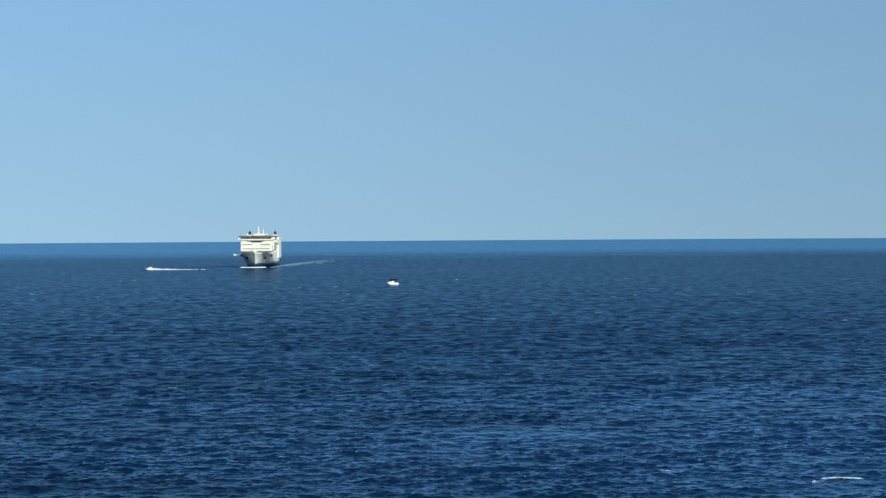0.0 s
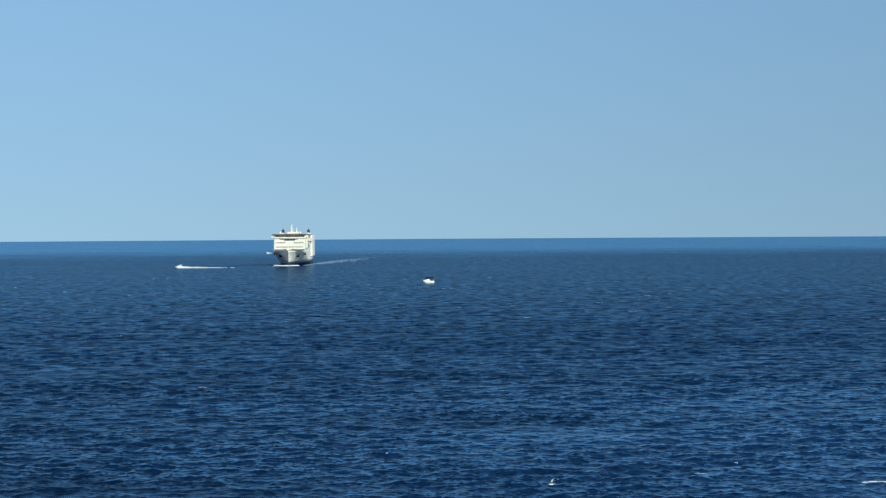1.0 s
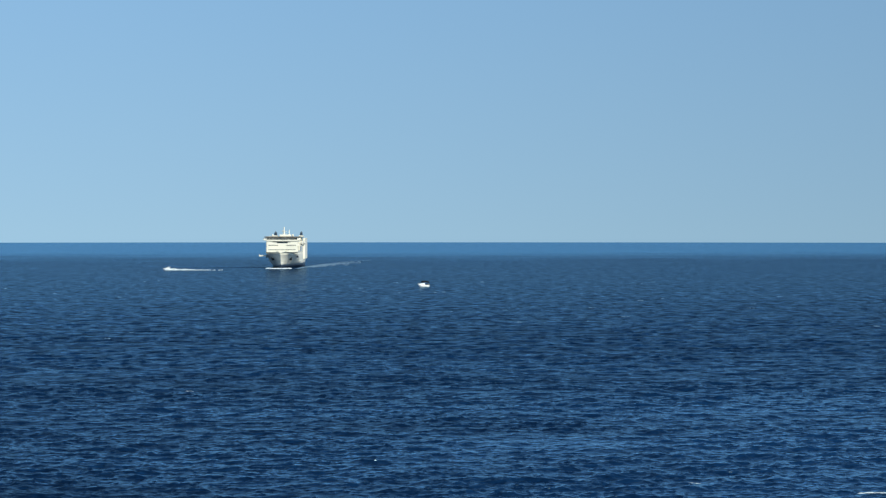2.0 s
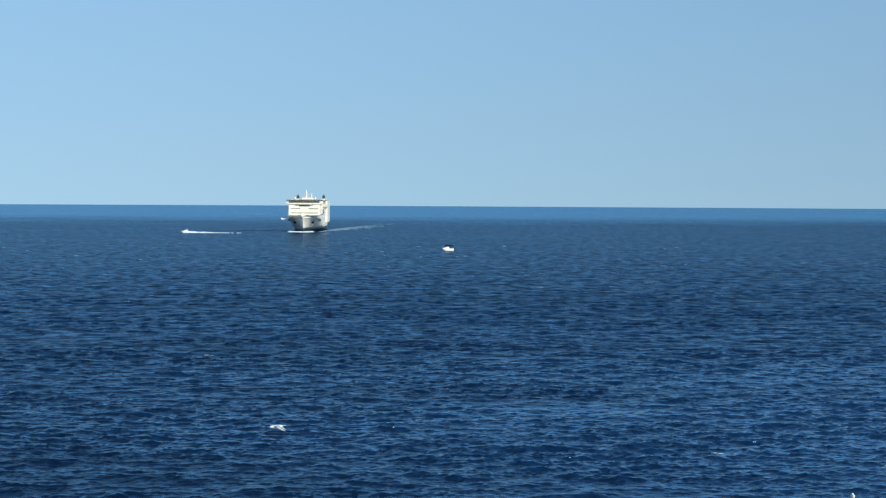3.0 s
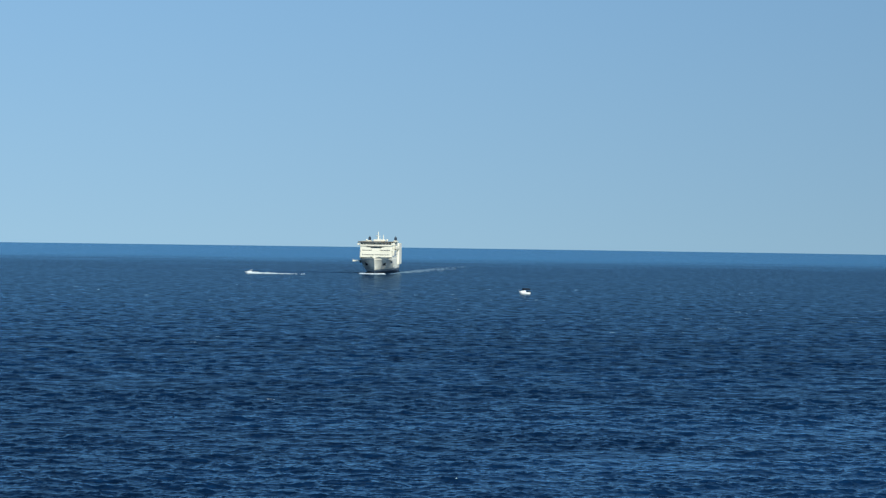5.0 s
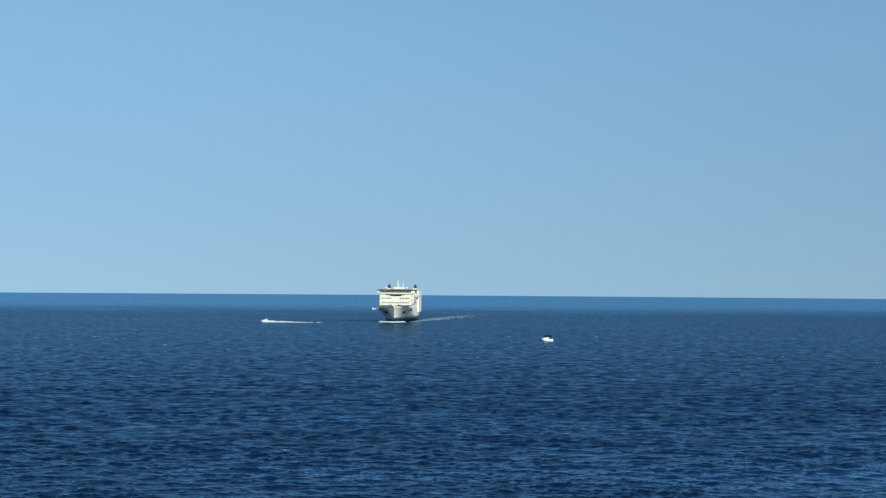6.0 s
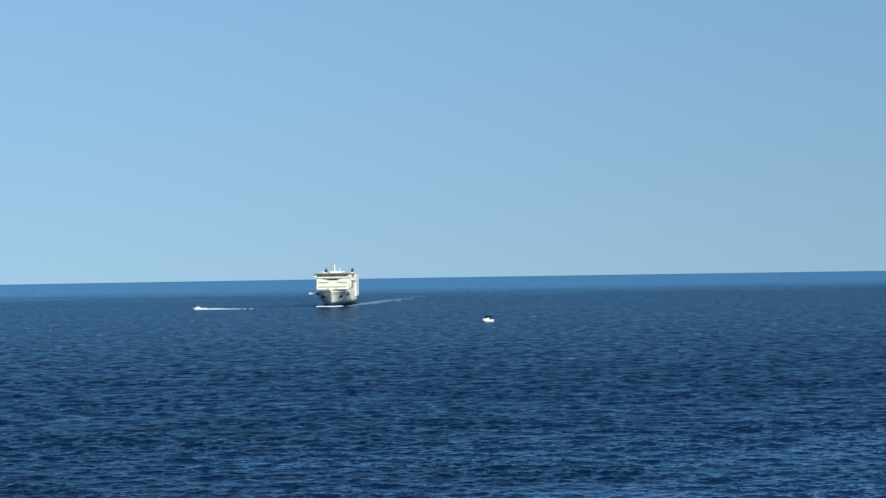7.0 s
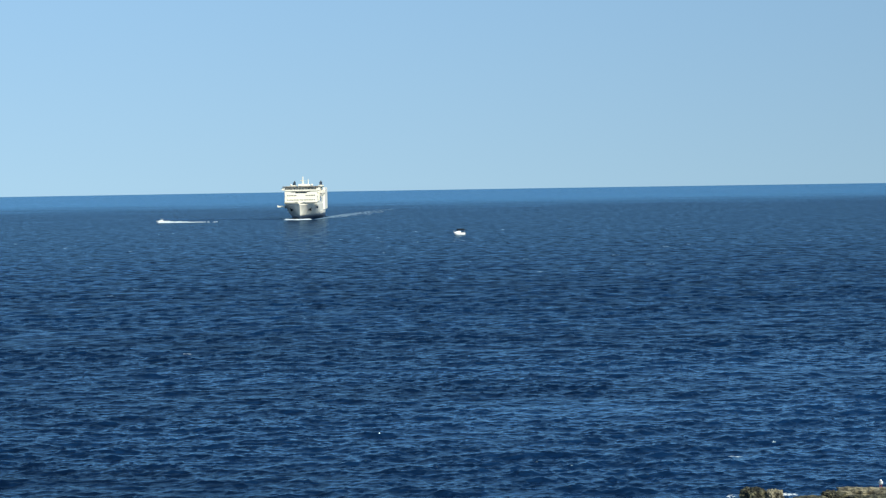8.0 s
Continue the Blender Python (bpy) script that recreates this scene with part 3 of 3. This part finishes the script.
def caps(seed, x0, x1, y0, y1, count, long):
    rng = random.Random(seed)
    spots = [(rng.uniform(x0, x1), rng.uniform(y0, y1), rng.uniform(0.4, 1.3)) for _ in range(count)]

    def place(u, v):
        x, y, k = spots[int(u * count) % count]
        q = (u * count) % 1.0
        return x + k * long * (q - 0.5), y + 0.25 * k * v + 0.3 * math.sin(5 * q), 1 - 0.7 * abs(v)
    return place


far_caps = foam_patch("whitecap", "small scattered whitecaps on the far sea", caps(3, -170, 230, 430, 1000, 40, 2.0), 150, 0.30, 14, 0.4, "whitecap", stretch=2.6, mat=FOAM_AND_SHEEN)
near_caps = foam_patch("whitecap", "thin foam streaks on the nearer waves", caps(8, -50, 85, 165, 300, 3, 2.4), 40, 0.07, 15, 0.22, "whitecap", stretch=4.0, dome=0.05)


def breaker(u, v):
    return 61.6 + 4.6 * u, 167.5 + 0.5 * math.sin(4 * u) + 0.35 * v, 1 - 0.6 * abs(v)


def surf(u, v):
    return 38.0 + 18 * u, 147.2 + 0.6 * math.sin(9 * u) + 0.7 * v, (1 - 0.7 * abs(v)) * (math.sin(26 * u) + 0.5 * math.sin(61 * u) > 0.1)


rock_surf = foam_patch("surf", "thin surf washing round the shore rocks", surf, 170, 0.09, 17, 0.12, "foam", dome=0.05, stretch=3.0)
shore_foam = foam_patch("whitecap", "foam line where a swell breaks near the rocks", breaker, 60, 0.12, 16, 0.2, "whitecap", stretch=4.0, dome=0.05)


# ---- shore rocks ----
def rock_mesh(seed, sx, sy, sz, mat, parent, name, sub=5):
    bm = bmesh.new()
    bmesh.ops.create_icosphere(bm, subdivisions=sub, radius=1)
    off = Vector((seed * 7.3, seed * 3.1, seed * 1.7))
    for v in bm.verts:
        p = v.co.copy()
        k = max(abs(p.x), abs(p.y), abs(p.z)) ** 0.6
        q = p / k
        d = 0.20 * noise.noise(p * 1.3 + off) + 0.15 * noise.noise(p * 3.1 + off) + 0.14 * noise.noise(p * 7 + off) + 0.07 * noise.noise(p * 15 + off)
        crack = noise.noise(p * 4.2 + off * 2)
        d -= 0.22 * max(0, 0.10 - abs(crack)) / 0.10
        q *= 1 + d
        v.co = Vector((q.x * sx, q.y * sy, q.z * sz))
    ob = link(name, bm, mat, parent, False)
    return ob


def shore_rock(x, y, sx, sy, sz, seed, mat=None):
    r = rock_mesh(seed, sx, sy, sz, mat or ROCK, None, "shore_rock")
    r.location = (x, y, 0.1)
    r.rotation_euler = (0, 0, 0.3 * math.sin(seed * 2.3))
    return tagged(r, "dark weathered shore rock breaking the sea surface" if mat is None else "pale brown weathered shore rock in the sea", "rock", "rocks off the shore")


shore_rock(40.3, 146.0, 1.15, 1.3, 0.85, 1)
shore_rock(41.9, 145.4, 0.8, 1.2, 0.80, 2, ROCK_PALE)
shore_rock(44.9, 143.6, 1.6, 1.2, 0.45, 3)
shore_rock(47.3, 144.8, 0.95, 1.2, 0.62, 4)
shore_rock(50.4, 145.2, 2.5, 1.4, 0.66, 5, ROCK_PALE)
shore_rock(48.9, 143.2, 0.9, 0.8, 0.52, 6)
shore_rock(51.3, 143.0, 1.1, 0.9, 0.55, 13)
shore_rock(54.6, 144.8, 1.3, 1.8, 0.84, 7, ROCK_PALE)
shore_rock(57.4, 144.6, 1.7, 1.9, 0.95, 8)
shore_rock(45.6, 140.8, 3.0, 1.8, 0.55, 9)
shore_rock(51.8, 140.8, 3.2, 2.0, 0.65, 10)
shore_rock(58.5, 140.4, 3.6, 2.4, 0.8, 12, ROCK_PALE)


# ---- gulls ----
def gull(name, label):
    """A small gull flying towards -x; each wing turns about its shoulder."""
    g = tagged(new(name), label, "bird")
    prof = [(-0.19, 0.008, 0.01), (-0.175, 0.028, 0.012), (-0.14, 0.038, 0.012), (-0.10, 0.045, 0.004), (-0.02, 0.056, 0), (0.06, 0.045, 0), (0.12, 0.025, 0.008), (0.15, 0.014, 0.012)]
    part("body", loft([[(x, r * math.cos(a), dz + r * 0.95 * math.sin(a)) for a in [6.2832 * j / 10 for j in range(10)]] for x, r, dz in prof]), FEATHER, g, "", True)
    part("tail", loft([[(x, -w, 0.012), (x, w, 0.012), (x, w, 0.018), (x, -w, 0.018)] for x, w in ((0.11, 0.018), (0.17, 0.04), (0.23, 0.06))]), FEATHER, g)
    part("bill", rod((-0.185, 0, 0.008), (-0.235, 0, 0.0), 0.009, 0.002, 6), BEAK, g)
    wings = []
    for sgn in (-1, 1):
        secs = []
        for y, lead, trail, up in ((0, -0.075, 0.06, 0), (0.14, -0.11, 0.045, 0.02), (0.24, -0.10, 0.05, 0.02), (0.34, -0.04, 0.07, 0.005), (0.41, 0.02, 0.085, -0.01), (0.44, 0.06, 0.085, -0.015)):
            lead, trail = lead + 0.34 * y, trail + 0.28 * y        # swept back
            secs.append([(lead, sgn * y, up), ((lead + trail) / 2, sgn * y, up + 0.012), (trail, sgn * y, up), ((lead + trail) / 2, sgn * y, up - 0.004)])
        w = part("wing", loft(secs), GREY_FEATHER, g, "pale grey wing", True)
        tip = part("wing_tip", loft([[(0.132 + k, sgn * y, -0.011 - k * 0.1), (0.165, sgn * y, -0.003 - k * 0.1), (0.206, sgn * y, -0.012 - k * 0.1), (0.165, sgn * y, -0.016 - k * 0.1)] for y, k in ((0.40, 0.016), (0.445, 0.05), (0.455, 0.056))]), BLACK_FEATHER, w, "black wing tip")
        wings.append((w, sgn))
    g.scale = (0.76, 0.76, 0.76)
    return g, wings


near_gull, near_wings = gull("gull", "white and pale grey gull flapping low over the sea")
far_gull, far_wings = gull("gull", "small white gull gliding over the sea near the shore")


def perched_gull():
    g = tagged(new("gull"), "white gull standing on a shore rock", "bird")
    prof = [(-0.26, 0.01, 0.47), (-0.24, 0.055, 0.47), (-0.19, 0.075, 0.47), (-0.14, 0.07, 0.41), (-0.10, 0.10, 0.34), (0.0, 0.135, 0.29), (0.12, 0.11, 0.27), (0.24, 0.05, 0.25), (0.32, 0.015, 0.245)]
    part("body", loft([[(x, r * math.cos(a), dz + r * math.sin(a)) for a in [6.2832 * j / 12 for j in range(12)]] for x, r, dz in prof]), FEATHER, g, "", True)
    for s in (-1, 1):
        part("folded_wing", loft([[(x, s * (0.085 + w), z - h), (x, s * (0.10 + w), z), (x, s * (0.06 + w), z + h)] for x, w, z, h in ((-0.08, 0.0, 0.33, 0.03), (0.03, 0.035, 0.32, 0.08), (0.2, 0.0, 0.28, 0.06), (0.4, -0.07, 0.25, 0.01))]), GREY_FEATHER, g)
        part("leg", rod((0.02, s * 0.05, 0.0), (0.03, s * 0.05, 0.2), 0.012), BEAK, g)
    part("bill", rod((-0.25, 0, 0.465), (-0.32, 0, 0.45), 0.016, 0.004, 6), BEAK, g)
    return g


sitting = perched_gull()
sitting.matrix_basis = pose(51.75, 145.3, 0.84, 0, 0, 70) @ Matrix.Scale(1.5, 4)


# ---- what moves ----
def motions():
    span = (0.0, 2.0, 4.0, 6.0, 8.0)
    ferry_rows = [(t, pose(1.8 - 0.45 * t, 1369 - 7.1 * t, 0, 0, 0, -3.4)) for t in span]
    for ob in (ship, bow_wave, ferry_wash, ferry_wave):
        walk(ob, ferry_rows)
    # rolling slightly, drifting
    walk(motor_boat, [(t, pose(74.3 + 0.95 * t, 882 - 1.2 * t, 0.05 * math.sin(2.1 * t), 3 * math.sin(2.4 * t), 2 * math.sin(1.9 * t + 1), 200)) for t in [0.5 * i for i in range(17)]])
    for ob in (speed_boat, speed_wake):
        walk(ob, [(t, pose(-80.5 - 3.4 * t, 1300 - 3.4 * t, 0.1, 0, 0, 172)) for t in span])
    # the waves run in towards the shore
    for ob in (sea, far_caps, near_caps, shore_foam):
        walk(ob, [(0.0, pose(4, 9, 0)), (8.0, pose(-1, -9, 0))])
    # the near gull flies across and climbs a little
    walk(near_gull, [(0.0, pose(45.0, 22.0, 10.0, 0, -12, 0)), (2.2, pose(11.5, 24.8, 21.6, 0, -16, 0)), (2.7, pose(3.99, 25.4, 24.22, 8, -12, 0)), (2.8, pose(2.49, 25.5, 24.62, 0, -10, 0)),
                     (2.9, pose(1.04, 25.62, 24.78, 0, -8, 0)), (3.0, pose(-0.5, 25.75, 24.93, -6, -6, 0)), (3.1, pose(-1.88, 25.9, 25.15, 0, -6, 0)), (3.2, pose(-3.26, 26.0, 25.33, 4, -4, 0)),
                     (3.3, pose(-4.6, 26.1, 25.38, 4, 0, 0)), (3.4, pose(-5.95, 26.25, 25.3, 0, 2, 0)), (4.2, pose(-17.0, 27.2, 24.6, 0, 0, 0)), (8.0, pose(-70.0, 30.0, 23.0))])
    walk(far_gull, [(0.0, pose(27.8, 70.0, 16.7)), (0.5, pose(20.05, 70.62, 16.72)), (0.7, pose(17.15, 70.9, 16.76)), (1.0, pose(12.77, 71.25, 16.86)), (1.2, pose(10.1, 71.5, 16.6, 0, 6, 0)),
                    (2.0, pose(-1.0, 72, 13.6, 0, 10, 0)), (4.0, pose(-29, 74, 8.0)), (8.0, pose(-85, 80, 6.0))])
    for wings, phase, period, swing in ((near_wings, 2.86, 0.42, 52), (far_wings, 0.95, 0.55, 38)):
        for wing, sgn in wings:
            rows = []
            for i in range(81):
                t = i / 10
                rows.append((t, pose(0, 0.03 * sgn, 0.03, sgn * (8 + swing * math.cos(6.2832 * (t - phase) / period)), 0, 0)))
            walk(wing, rows)


motions()
